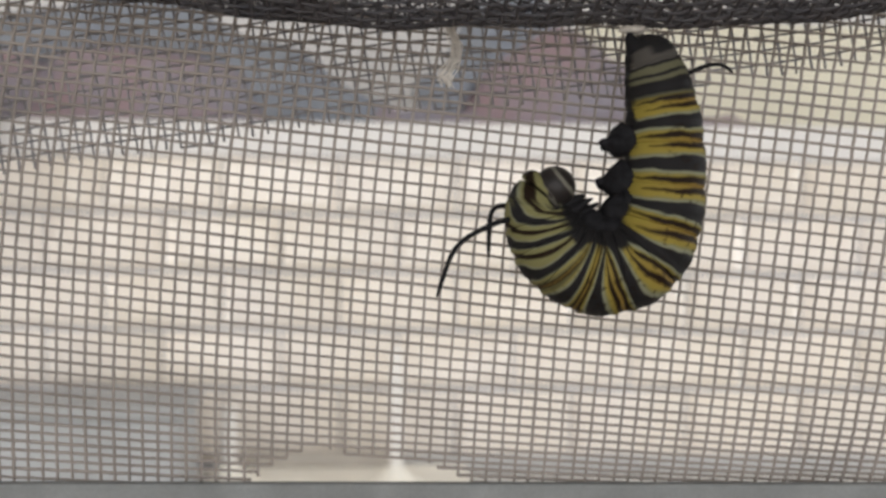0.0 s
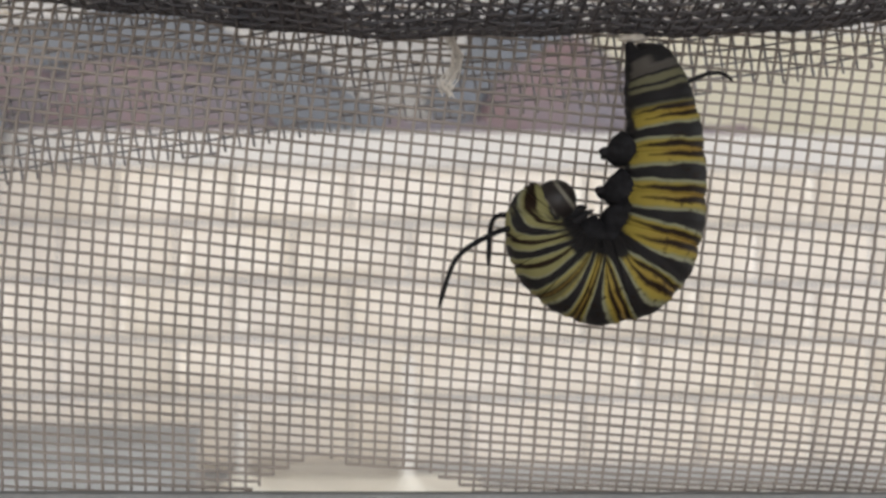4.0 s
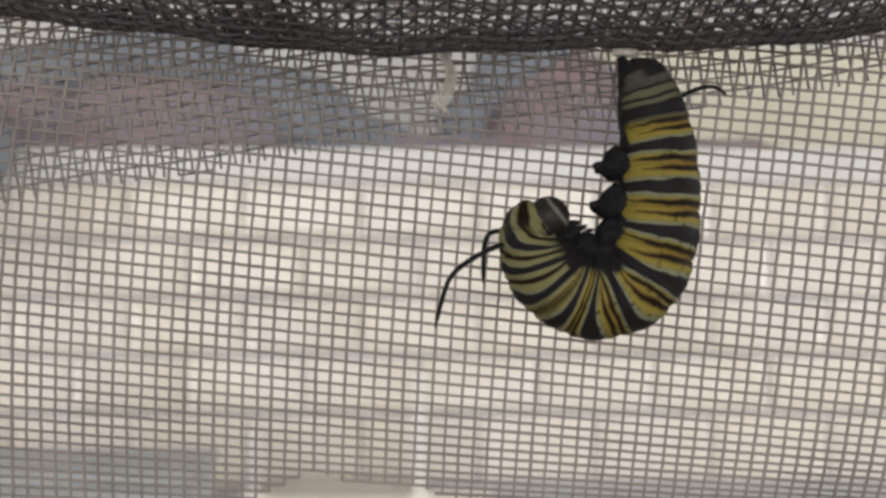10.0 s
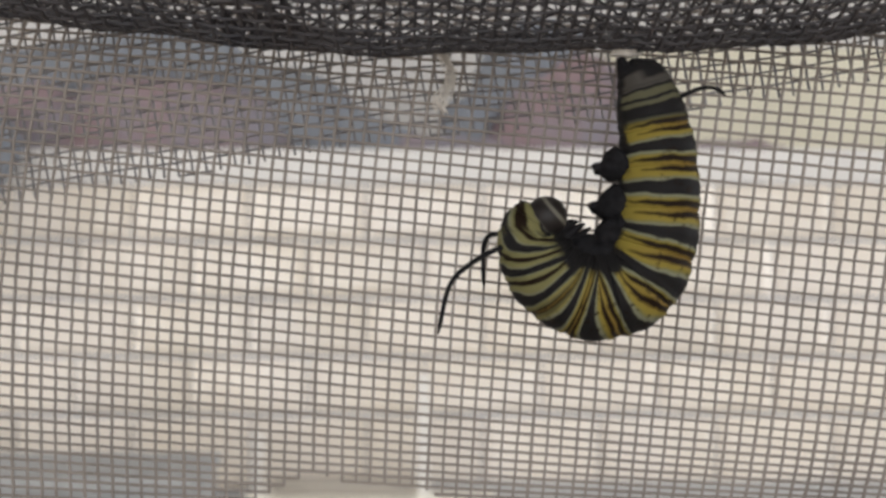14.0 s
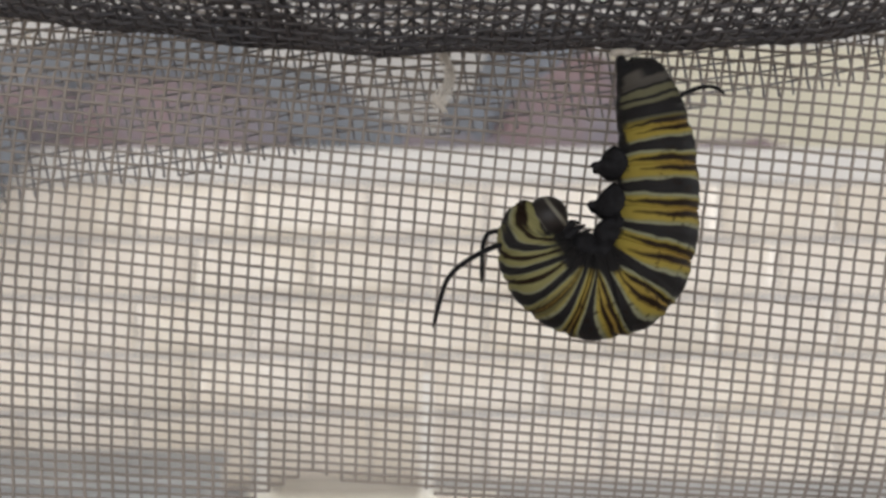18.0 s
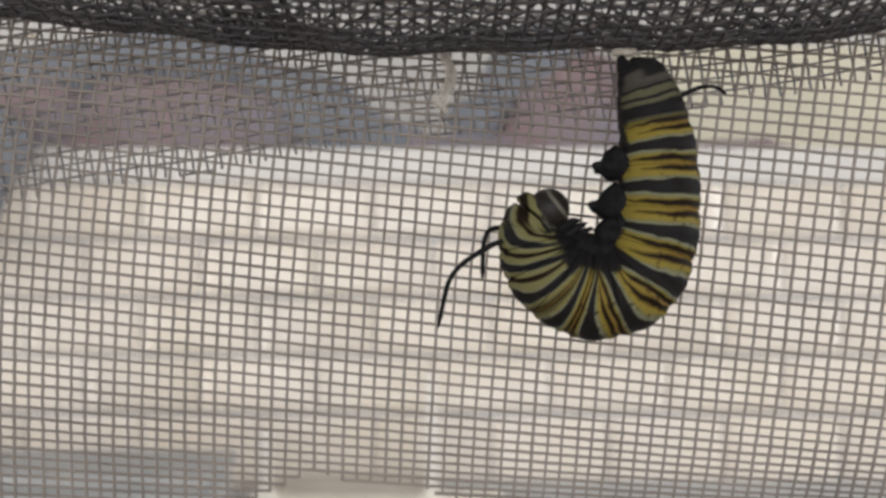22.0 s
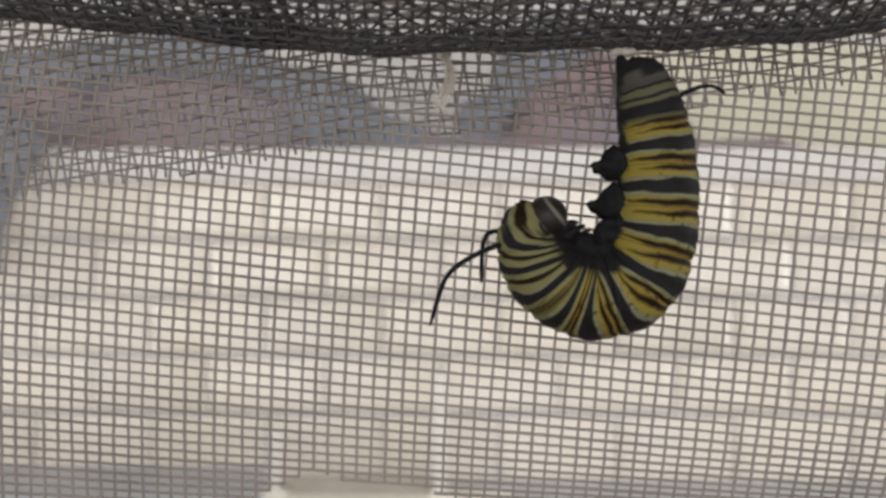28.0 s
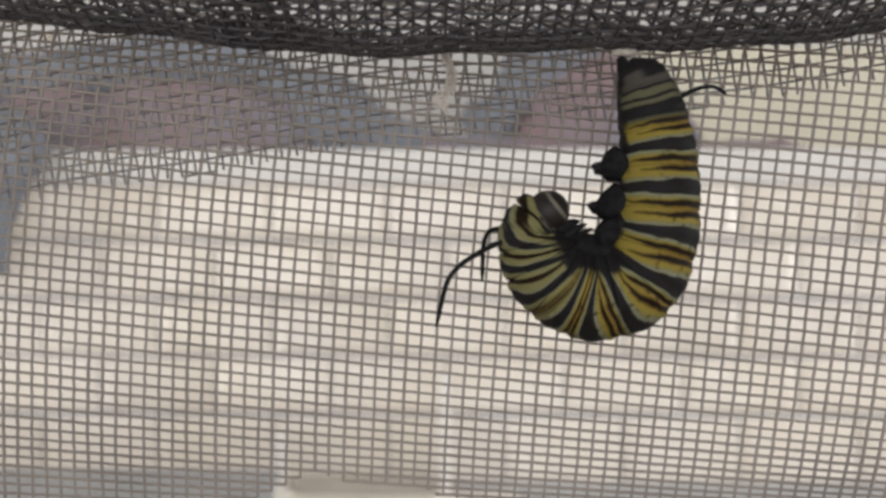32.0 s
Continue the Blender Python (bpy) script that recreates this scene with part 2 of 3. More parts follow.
def tiled_wall():
    """Half-height wall with a painted ledge, faced with bevelled tiles in running bond."""
    wall = part("wall_tiled", box_bm(-2.15, 2.2, WALL + 0.008, WALL + 0.13, 0.0, 1.347), M_GROUT)
    tagged(wall, "half-height kitchen wall faced with glossy cream tiles", "wall", kind="structure")
    ledge = part("ledge", box_bm(-2.15, 2.2, WALL + 0.004, WALL + 0.6, 1.347, 1.392, 0.004), M_LEDGE)
    tagged(ledge, "white painted ledge on top of the tiled wall", "ledge", kind="structure")
    pitch, rise, gap, bev = 0.153, 0.0762, 0.003, 0.0125
    w, h = pitch / 2 - gap / 2, rise / 2 - 0.0028
    verts, faces = [], []
    for dx, dz, dy in ((0, 0, 0.008), (0, 0, 0.0062), (bev, bev * 0.8, 0.0)):
        verts += [(-w + dx, dy, -h + dz), (w - dx, dy, -h + dz), (w - dx, dy, h - dz), (-w + dx, dy, h - dz)]
    for r in (0, 4):
        for i in range(4):
            j = (i + 1) % 4
            faces.append((r + i, r + j, r + 4 + j, r + 4 + i))
    faces.append((8, 9, 10, 11))
    me = bpy.data.meshes.new("tile")
    me.from_pydata(verts, [], faces)
    me.materials.append(M_TILE)
    rng = random.Random(5)
    for row in range(5):
        tall = 1.33 if row == 4 else 1.0        # the bottom course is deeper and ends at the worktop
        z = 1.347 - rise * (row + 0.5 * tall)
        for col in range(-8, 9):
            x = -0.0214 + (col + 0.5 * (row % 2)) * pitch
            ob = new("tile", me)
            ob.parent = wall
            ob.location = (x, WALL + rng.uniform(-0.0006, 0.0006), z)
            ob.rotation_euler = (rng.uniform(-0.016, 0.016), rng.uniform(-0.010, 0.010), rng.uniform(-0.016, 0.016))
            ob.scale = (1, 1, tall)


def counter():
    top = empty("kitchen_counter", (0, 1.08, 0))
    part("worktop", box_bm(-2.1, 2.15, -0.33, 0.318, 0.8975, 0.9375, 0.006), M_COUNTER, top, "grey granite worktop")
    part("upstand", box_bm(-0.012, 2.15, 0.298, 0.3175, 0.938, 0.959, 0.003), M_UPSTAND, top, "pale grey granite upstand")
    for i in range(5):
        x0 = -2.1 + 0.85 * i
        part("cabinet_body", box_bm(x0, x0 + 0.846, -0.27, 0.318, 0.1, 0.8965), M_LEDGE, top)
        part("cabinet_door", box_bm(x0 + 0.01, x0 + 0.836, -0.292, -0.272, 0.12, 0.88, 0.003), M_LEDGE, top)
    part("plinth", box_bm(-2.1, 2.15, -0.22, 0.31, 0.0, 0.099), M_BOX, top)
    tagged(top, "grey granite kitchen counter below a tiled wall", "counter")


def lumpy(name, mat, label, centre, size, seed, crumple=0.22):
    """A soft heap of cloth with folds, flat underneath."""
    bm = bmesh.new()
    bmesh.ops.create_icosphere(bm, subdivisions=4, radius=1)
    off = Vector((seed * 3.1, seed * 1.7, seed * 0.9))
    for v in bm.verts:
        d = v.co.copy()
        k = 1 + crumple * noise.noise(d * 1.6 + off) + crumple * 0.5 * noise.noise(Vector((d.x * 3, d.y * 8, d.z * 4)) + off)
        x, y, z = d.x * size[0] * k, d.y * size[1] * k, max(d.z, -0.03) * size[2] * k
        v.co = Vector((x, y, z))
    low = min(v.co.z for v in bm.verts)
    for v in bm.verts:
        v.co.z -= low
    ob = part(name, bm, mat, None, smooth=True)
    ob.location = centre
    tagged(ob, label, "cloth")


def scarf(name, points, radius, mat, label, seed):
    """A rolled length of cloth along a bent line."""
    pts = np.array(points, float)
    s = np.linspace(0, len(pts) - 1, 60)
    line = np.stack([np.interp(s, range(len(pts)), pts[:, i]) for i in range(3)], 1)
    for _ in range(6):
        line[1:-1] = (line[:-2] + line[1:-1] * 2 + line[2:]) / 4
    rad = radius * (0.75 + 0.25 * np.sin(s * 2.1 + seed)) * np.minimum(1, 0.35 + 1.2 * np.minimum(s, s[-1] - s))
    nr = np.tile([0.0, 1.0, 0.0], (60, 1))
    v, f = tube_mesh([line], [nr], [rad], 18)
    for i in range(len(v)):
        q = Vector(v[i])
        for size, amount in ((11, 0.015), (38, 0.006)):
            v[i] += np.array((noise.noise(q * size), noise.noise(q * size + Vector((9, 0, 0))), noise.noise(q * size + Vector((0, 9, 0))))) * min(amount, radius * 0.6)
    tagged(mesh_object(name, v, f, mat), label, "cloth")


def ledge_cloths():
    top, y = 1.3925, WALL + 0.09
    k = y / LENS
    X = lambda px: (px - 784) * k
    lumpy("folded_towel", M_MAUVE, "crumpled mauve cotton towel heaped on the white ledge", (X(335), y, top), (0.205, 0.085, 0.118), 1, crumple=0.16)
    scarf("rolled_cloth", [(X(-180), y + 0.04, top + 0.10), (X(20), y + 0.02, top + 0.106), (X(180), y, top + 0.120), (X(310), y - 0.025, top + 0.132), (X(420), y - 0.03, top + 0.117), (X(500), y - 0.03, top + 0.082),
                           (X(570), y - 0.03, top + 0.036), (X(650), y - 0.03, top + 0.018), (X(730), y - 0.03, top + 0.014)], 0.056, M_SLATE, "slate blue cotton cloth rolled over a mauve towel", 2)
    lumpy("folded_towel", M_SLATE, "slate blue cotton towel piled against the wall behind mauve ones", (X(120), y + 0.10, top), (0.31, 0.06, 0.165), 13, crumple=0.14)
    lumpy("folded_towel", M_MAUVE, "mauve cotton towel bunched up on the white ledge", (X(70), y + 0.03, top), (0.14, 0.07, 0.112), 4, crumple=0.2)
    scarf("rolled_cloth", [near(-90, 200, y - 0.04), near(-30, 235, y - 0.12), near(-12, 290, y - 0.145), near(-40, 370, y - 0.147), near(-75, 450, y - 0.147), near(-80, 470, y - 0.147)], 0.04, M_SLATE,
          "slate blue cloth hanging over the edge of the ledge", 5)
    lumpy("folded_towel", M_MAUVE, "mauve cloth bunched up on the white ledge beside slate blue cloth", (X(1022), y - 0.005, top), (0.130, 0.065, 0.135), 7, crumple=0.2)
    scarf("rolled_cloth", [(X(800), y - 0.02, top + 0.018), (X(850), y - 0.02, top + 0.05), (X(890), y - 0.01, top + 0.092), (X(950), y, top + 0.14), (X(1040), y + 0.02, top + 0.165)],
          0.054, M_SLATE, "slate blue cloth propped against the wall", 8)
    scarf("rolled_cloth", [(X(600), y - 0.03, top + 0.006), (X(760), y - 0.04, top + 0.009), (X(900), y - 0.03, top + 0.007), (X(1100), y - 0.03, top + 0.008), (X(1290), y - 0.02, top + 0.006), (X(1390), y - 0.02, top + 0.003)],
          0.013, M_MAUVE, "thin mauve cloth trailing along the white ledge", 11)


def buttons():
    # brass discs added in place of two gold glints of unknown origin
    for x, z, on in ((45, 62, 0.123), (1035, 178, 0.040)):
        bm = bmesh.new()
        bmesh.ops.create_cone(bm, cap_ends=True, segments=20, radius1=0.0045, radius2=0.0035, depth=0.003)
        bmesh.ops.rotate(bm, verts=bm.verts[:], matrix=Matrix.Rotation(radians(90), 3, "X"))
        ob = part("glint_disc", bm, M_BRASS, None, smooth=False)
        ob.location = near(x, z, WALL + on)
        tagged(ob, "small brass disc added to stand in for a gold glint", "button", group="brass buttons")


def yellow_cupboard():
    k = (WALL + 0.3) / LENS
    X = lambda px: (px - 784) * k
    ob = empty("wall_cupboard", (0, WALL + 0.3, 1.3925))
    part("body", box_bm(X(1085), X(1820), 0.012, 0.28, 0.0, 0.19, 0.004), M_YELLOW, ob)
    part("door", box_bm(X(1092), X(1814), 0.0, 0.0115, 0.012, 0.178, 0.003), M_YELLOW, ob)
    tagged(ob, "low pale yellow painted cupboard standing on the white ledge", "cupboard")


def counter_things():
    y = WALL - 0.075
    k = y / LENS
    X = lambda px: (px - 784) * k
    rack = empty("dish_rack", (0, y, 0.9375))
    part("tray", box_bm(X(430), X(884), -0.11, 0.045, 0.0005, 0.014, 0.005), M_CREAM, rack, "low cream plastic drip tray")
    # the beige strip is made up to give the brownish band at the wall's foot
    part("band_strip", box_bm(X(480), X(748), 0.022, 0.046, 0.0142, 0.031, 0.003, 3), M_BEIGE, rack, "made-up beige strip standing in for a brownish band behind the tray")
    for px, h in ((755, 0.175), (474, 0.105)):
        part("upright", box_bm(X(px) - 0.007, X(px) + 0.007, -0.062, -0.05, 0.0335, h, 0.003), M_RACK, rack, "white upright bar")
        bm = bmesh.new()
        rings = []
        for z, rad in ((0.0142, 0.032), (0.0160, 0.0300), (0.019, 0.0240), (0.024, 0.0165), (0.030, 0.0115), (0.0345, 0.0085)):
            rings.append([bm.verts.new((X(px) + rad * math.cos(a), -0.056 + rad * math.sin(a), z)) for a in np.arange(28) * math.pi / 14])
        for a, b in zip(rings, rings[1:]):
            for q in range(28):
                bm.faces.new((a[q], a[(q + 1) % 28], b[(q + 1) % 28], b[q]))
        bm.faces.new(rings[0][::-1])
        bm.faces.new(rings[-1])
        part("foot", bm, M_CREAM, rack, "cream flared foot", smooth=True)
    tagged(rack, "low cream tray with two white uprights on flared feet", "rack")
    # made-up lidded box, standing in for a shadow-like grey patch that drifts down
    # built with its back right foot at the origin, where it is keyed
    box = empty("stand_in_box", (-0.252, 1.31, 0.9378))
    part("body", box_bm(-0.56, -0.004, -0.124, -0.004, 0.0, 0.107, 0.008), M_BOX, box)
    part("lid", box_bm(-0.564, 0.0, -0.128, 0.0, 0.1073, 0.120, 0.004), M_BOX, box, "slightly overhanging grey lid")
    tagged(box, "made-up slate grey lidded box standing in for a shadow-like patch", "box")
    MOVING["box"] = box


# ---------------------------------------------------------------- the net cage
def back_surface(a, b):
    """The back net: slightly skewed, its level threads crowding together towards the bottom."""
    a, b = np.asarray(a, float) / 30, np.asarray(b, float) / 15

    def across(b):
        return 668.4 + 779.0 * a - 20.1 * b + 14.5 * a * a - 9.4 * a * b + 8.05 * b * b - 0.8 * b ** 3 - 7.0 * a * b * b - 11.1 * a * a * b

    def down(b):
        return 563.9 + 90.1 * a + 321.5 * b - 0.4 * a * a - 14.4 * a * b - 23.8 * b * b - 20.2 * b ** 3 - 23.6 * a * b * b - 4.2 * a * a * b

    c = np.clip(b, -1.3, 1.13)
    x = across(c) + (across(c + 0.01) - across(c - 0.01)) / 0.02 * (b - c)
    y = down(c) + (down(c + 0.01) - down(c - 0.01)) / 0.02 * (b - c)
    dep = NET + 0.0003 * np.sin(x * 0.006) + 0.0002 * np.sin(y * 0.011 + 1)
    k = dep / LENS
    return np.stack([(x - 784) * k, dep, EYE + (441 - y) * k], -1)


def flap_surface(a, b):
    a, b = np.asarray(a, float), np.asarray(b, float)
    c, s = math.cos(0.162), math.sin(0.162)
    px, py = a * 26.6, b * 24.5
    x = -160 + px * c + py * s + 4 * np.sin(a * 0.21)
    y = 386 - px * s + py * c + 3 * np.sin(a * 0.33 + 1)
    low = np.clip((x - 700) / 500, 0, 1)
    y = y + 34 * low * low * (3 - 2 * low)
    dep = NET + 0.0016 + 0.0005 * np.sin(x * 0.009)
    k = NET / LENS
    return np.stack([(x - 784) * k, dep, EYE + (441 - y) * k], -1)


def fold_edge(px):
    """Height of the sagging edge of the roof net, across the picture plan."""
    left = np.clip((850 - px) / 850, 0, 1.5)
    right = np.clip((px - 850) / 718, 0, 1.5)
    return 94 - 68 * left ** 2.2 - 33 * right ** 1.6


def roof_surface(lift, pitch=0.0016):
    """The roof net: lowest at its far edge, curling up and then rising evenly towards the viewer."""
    radius, bend = 0.0075, 0.0046
    dl = np.linspace(-0.006, 0.060, 400)
    zz = np.where(dl < bend, dl ** 2 / (2 * radius), bend ** 2 / (2 * radius) + (dl - bend) * bend / radius)
    arc = np.concatenate([[0], np.cumsum(np.hypot(np.diff(dl), np.diff(zz)))])
    arc -= np.interp(0, dl, arc)

    def surface(a, b):
        x = a * pitch
        d = np.interp(-b * pitch, arc, dl)
        rise = np.interp(d, dl, zz)
        px = 784 + x * LENS / NEAR
        ze = (441 - fold_edge(px)) * NEAR / LENS
        z = EYE + ze - ze / NEAR * d + rise + lift
        z = z + (0.0003 * np.sin(x * 150 + d * 90) + 0.0002 * np.sin(x * 410 + 1 + d * 200))
        return np.stack([x, NEAR - d, z], -1)
    return surface


def cage():
    top = empty("net_cage", (0, 0.02, 0.93))

    def add(name, vf, mat, label=""):
        v, f = vf
        ob = mesh_object(name, v - np.array((0, 0.02, 0.93)), f, mat, top, label)
        return ob

    def below_roof(p):
        px, py = 784 + p[:, 0] * LENS / p[:, 1], 441 - (p[:, 2] - EYE) * LENS / p[:, 1]
        return py > fold_edge(px) - 150

    # a torn hole at the foot of the net: across and down
    tear = ((437, 905), (458, 888), (511, 860), (535, 846), (555, 841), (582, 845), (609, 854), (682, 860), (743, 866), (790, 884), (828, 902))

    def whole(p):
        px, py = 784 + p[:, 0] * LENS / p[:, 1], 441 - (p[:, 2] - EYE) * LENS / p[:, 1]
        return below_roof(p) & (py < np.interp(px, *zip(*tear), left=2000, right=2000))

    r = 2.65 * NET / LENS
    warp, weft = weave(back_surface, -33, 39, -31, 24, r * 1.06, r * 0.7, seed=2, keep=whole)
    add("warp_threads", warp, M_THREAD, "upright threads of the grey back net")["kind"] = "stuff"
    add("weft_threads", weft, M_THREAD, "level threads of the grey back net")["kind"] = "stuff"
    warp, weft = weave(flap_surface, 0, 76, -22, 0, r * 0.9, r * 0.6, fray=0.55, seed=3, keep=below_roof)
    add("flap_warp_threads", warp, M_FLAP, "upright threads of a frayed net flap")["kind"] = "stuff"
    add("flap_weft_threads", weft, M_FLAP, "level threads of a frayed net flap")["kind"] = "stuff"
    for i, (lift, turn, pitch, thick) in enumerate(((0.0, 0.05, 0.0016, 1.12), (0.0008, 0.80, 0.00225, 0.85))):
        warp, weft = weave(roof_surface(lift, pitch), -0.065 / pitch, 0.065 / pitch, -0.060 / pitch, 7, r * thick, r * 0.6, turn=turn, seed=5 + i)
        add("roof_warp_threads", warp, M_ROOF_SHADED, "sagging roof net threads, darkened for shade")["kind"] = "stuff"
        add("roof_weft_threads", weft, M_ROOF_SHADED, "sagging roof net threads, darkened for shade")["kind"] = "stuff"

    def crease(p):
        x = p[:, 0] + (NEAR - p[:, 1]) * 0.12
        return (x > -0.0225) & (x < -0.0135)

    warp, weft = weave(roof_surface(0.0005), -40, 40, -0.060 / 0.0016, 5, r * 1.2, r * 0.6, turn=-0.25, seed=9, keep=crease)
    add("roof_crease_threads", warp, M_ROOF_SHADED, "gathered crease in the roof net, darkened for shade")["kind"] = "stuff"
    add("roof_crease_threads", weft, M_ROOF_SHADED, "gathered crease in the roof net, darkened for shade")["kind"] = "stuff"
    part("binding", box_bm(-0.24, 0.24, 0.1005, 0.1022, 0.27, EYE - 0.93 - 453 * NET / LENS, 0.0004), M_BIND, top, "grey cloth binding along the foot of the net")
    # lower wall, floor and rods, below and beside the view
    ends = ((-0.24, 0.24), (0.003, 0.27))
    for name, axis in (("lower_warp_threads", 0), ("lower_weft_threads", 1)):
        lines = []
        for at in np.arange(ends[axis][0], ends[axis][1], 0.00165):
            run = np.linspace(*ends[1 - axis], 4)
            xz = (run * 0 + at, run) if axis == 0 else (run, run * 0 + at)
            lines.append(np.stack([xz[0], run * 0 + 0.1036 + 0.0003 * axis, xz[1]], -1))
        v, f = tube_mesh(lines, [np.tile([0.0, 1.0, 0.0], (4, 1))] * len(lines), [r] * len(lines), 4)
        mesh_object(name, v, f, M_THREAD, top, "threads of the lower net wall")["kind"] = "stuff"
    part("base", box_bm(-0.24, 0.24, -0.2, 0.104, 0.0, 0.002), M_CLOTH, top, "black cloth base")
    for x in (-0.24, 0.24):
        for y in (-0.2, 0.104):
            part("corner_rod", box_bm(x - 0.002, x + 0.002, y - 0.002, y + 0.002, 0.0, 0.40), M_CLOTH, top, "black corner rod")
    tagged(top, "grey net cage with a sagging, shade-darkened roof and a torn hole", "cage")

    table = empty("side_table", (0, 0.05, 0))
    part("tabletop", box_bm(-0.4, 0.4, -0.3, 0.3, 0.9, 0.9295, 0.004), M_TABLE, table)
    for x in (-0.36, 0.36):
        for y in (-0.26, 0.26):
            part("leg", box_bm(x - 0.02, x + 0.02, y - 0.02, y + 0.02, 0.0, 0.8995, 0.002), M_TABLE, table)
    tagged(table, "pale wooden side table under the net cage", "table")


# ---------------------------------------------------------------- the caterpillar
def skin_material():
    m = bpy.data.materials.new("banded_caterpillar_skin")
    m.use_nodes = True
    n, l = m.node_tree.nodes, m.node_tree.links
    bsdf = n["Principled BSDF"]
    bsdf.inputs["Roughness"].default_value = 0.55
    bsdf.inputs["Specular IOR Level"].default_value = 0.06
    uv = n.new("ShaderNodeUVMap")
    uv.uv_map = "bands"
    sep = n.new("ShaderNodeSeparateXYZ")
    l.new(uv.outputs["UV"], sep.inputs[0])
    co = n.new("ShaderNodeTexCoord")

    def math_node(op, a, b=None, c=None):
        q = n.new("ShaderNodeMath")
        q.operation = op
        for i, x in enumerate((a, b, c)):
            if x is None:
                continue
            if isinstance(x, (int, float)):
                q.inputs[i].default_value = x
            else:
                l.new(x, q.inputs[i])
        return q.outputs[0]

    def noise_node(scale, detail=2):
        q = n.new("ShaderNodeTexNoise")
        q.inputs["Scale"].default_value, q.inputs["Detail"].default_value = scale, detail
        l.new(co.outputs["Object"], q.inputs["Vector"])
        return q.outputs["Fac"]

    def ramp(fac, stops):
        q = n.new("ShaderNodeValToRGB")
        e = q.color_ramp.elements
        while len(e) < len(stops):
            e.new(0.5)
        for el, (pos, col) in zip(e, stops):
            el.position, el.color = pos, (*col, 1)
        l.new(fac, q.inputs["Fac"])
        return q.outputs["Color"]

    def mixed(fac, a, b):
        q = n.new("ShaderNodeMix")
        q.data_type = "RGBA"
        l.new(fac, q.inputs["Factor"])
        for x, key in ((a, "A"), (b, "B")):
            if isinstance(x, tuple):
                q.inputs[key].default_value = (*x, 1)
            else:
                l.new(x, q.inputs[key])
        return q.outputs["Result"]

    def span(value, lo, hi):
        q = n.new("ShaderNodeMapRange")
        q.inputs["From Min"].default_value, q.inputs["From Max"].default_value = lo, hi
        l.new(value, q.inputs["Value"])
        return q.outputs["Result"]

    u, v = sep.outputs["X"], sep.outputs["Y"]
    wob = math_node("MULTIPLY_ADD", noise_node(170), 0.14, -0.07)
    wob = math_node("MULTIPLY_ADD", noise_node(420), 0.09, math_node("ADD", wob, -0.045))
    wob = math_node("MULTIPLY_ADD", noise_node(900), 0.04, math_node("ADD", wob, -0.01))
    # in the bend the bands run together towards the belly
    bend = math_node("MULTIPLY", span(u, 4.5, 6.2), math_node("SUBTRACT", 1.0, span(u, 11.5, 14.0)))
    fan = math_node("TANH", math_node("MULTIPLY", math_node("SUBTRACT", u, 7.4), 1.6))
    slant = math_node("MULTIPLY", math_node("MULTIPLY", fan, bend), math_node("SUBTRACT", 1.0, span(v, 0.3, 0.9)))
    along = math_node("MULTIPLY_ADD", math_node("MAXIMUM", math_node("SUBTRACT", u, 10.3), 0.0), -0.45, u)
    g = math_node("FRACT", math_node("ADD", math_node("ADD", math_node("MULTIPLY_ADD", slant, math_node("MULTIPLY_ADD", span(u, 9.0, 11.0), 0.5, 0.72), along), 0.465), wob))
    vv = math_node("ADD", v, math_node("MULTIPLY_ADD", noise_node(500), 0.3, -0.15))
    K, W, P = (0.013, 0.012, 0.012), (0.165, 0.165, 0.11), (0.15, 0.138, 0.06)
    Y, O, B = (0.205, 0.158, 0.032), (0.165, 0.10, 0.026), (0.012, 0.007, 0.004)
    base = ramp(g, [(0.0, Y), (0.24, Y), (0.29, P), (0.32, W), (0.345, W), (0.375, K), (0.635, K), (0.665, W), (0.69, W), (0.72, P), (0.77, Y), (1.0, Y)])
    front_pale = ramp(g, [(0.0, B), (0.05, B), (0.09, P), (0.26, P), (0.30, W), (0.335, K), (0.62, K), (0.655, W), (0.70, P), (0.86, P), (0.90, B)])
    G, T = (0.058, 0.052, 0.045), (0.090, 0.085, 0.050)
    tail_pale = ramp(g, [(0.0, G), (0.02, G), (0.04, K), (0.07, K), (0.095, T), (0.19, T), (0.215, K), (0.25, K), (0.275, T), (0.33, T), (0.36, K), (0.86, K), (0.90, G)])
    patch = math_node("MULTIPLY", math_node("MULTIPLY", span(u, 0.16, 0.22), math_node("SUBTRACT", 1.0, span(u, 0.42, 0.48))),
                      math_node("MULTIPLY", span(v, 0.16, 0.24), math_node("SUBTRACT", 1.0, span(v, 0.42, 0.52))))
    tail_pale = mixed(patch, tail_pale, G)
    inside = math_node("MULTIPLY", span(u, 3.8, 5.5), math_node("SUBTRACT", 1.0, span(u, 10.0, 12.0)))
    # brown back, and dark wedges that widen towards it
    brown = mixed(math_node("MULTIPLY", span(vv, 0.30, 0.70), 0.75), base, mixed(span(math_node("ABSOLUTE", math_node("SUBTRACT", g, 0.5)), 0.30, 0.36), base, O))
    bright = brown
    for centre, start, width, swell, soft, dark in ((0.09, 0.26, 0.072, 0.0, 0.030, B), (0.85, 0.12, 0.076, 0.0, 0.030, B), (0.505, 0.12, 0.158, -0.18, 0.016, K)):
        away = math_node("ABSOLUTE", math_node("SUBTRACT", math_node("ADD", g, math_node("MULTIPLY_ADD", noise_node(300 + 200 * centre), 0.10, -0.05)), centre))
        half = math_node("MULTIPLY", math_node("MULTIPLY", span(vv, start, start + 0.38), width), math_node("MULTIPLY_ADD", inside, swell, 1.0))
        one = math_node("SUBTRACT", 1.0, span(math_node("SUBTRACT", away, half), -soft, soft))
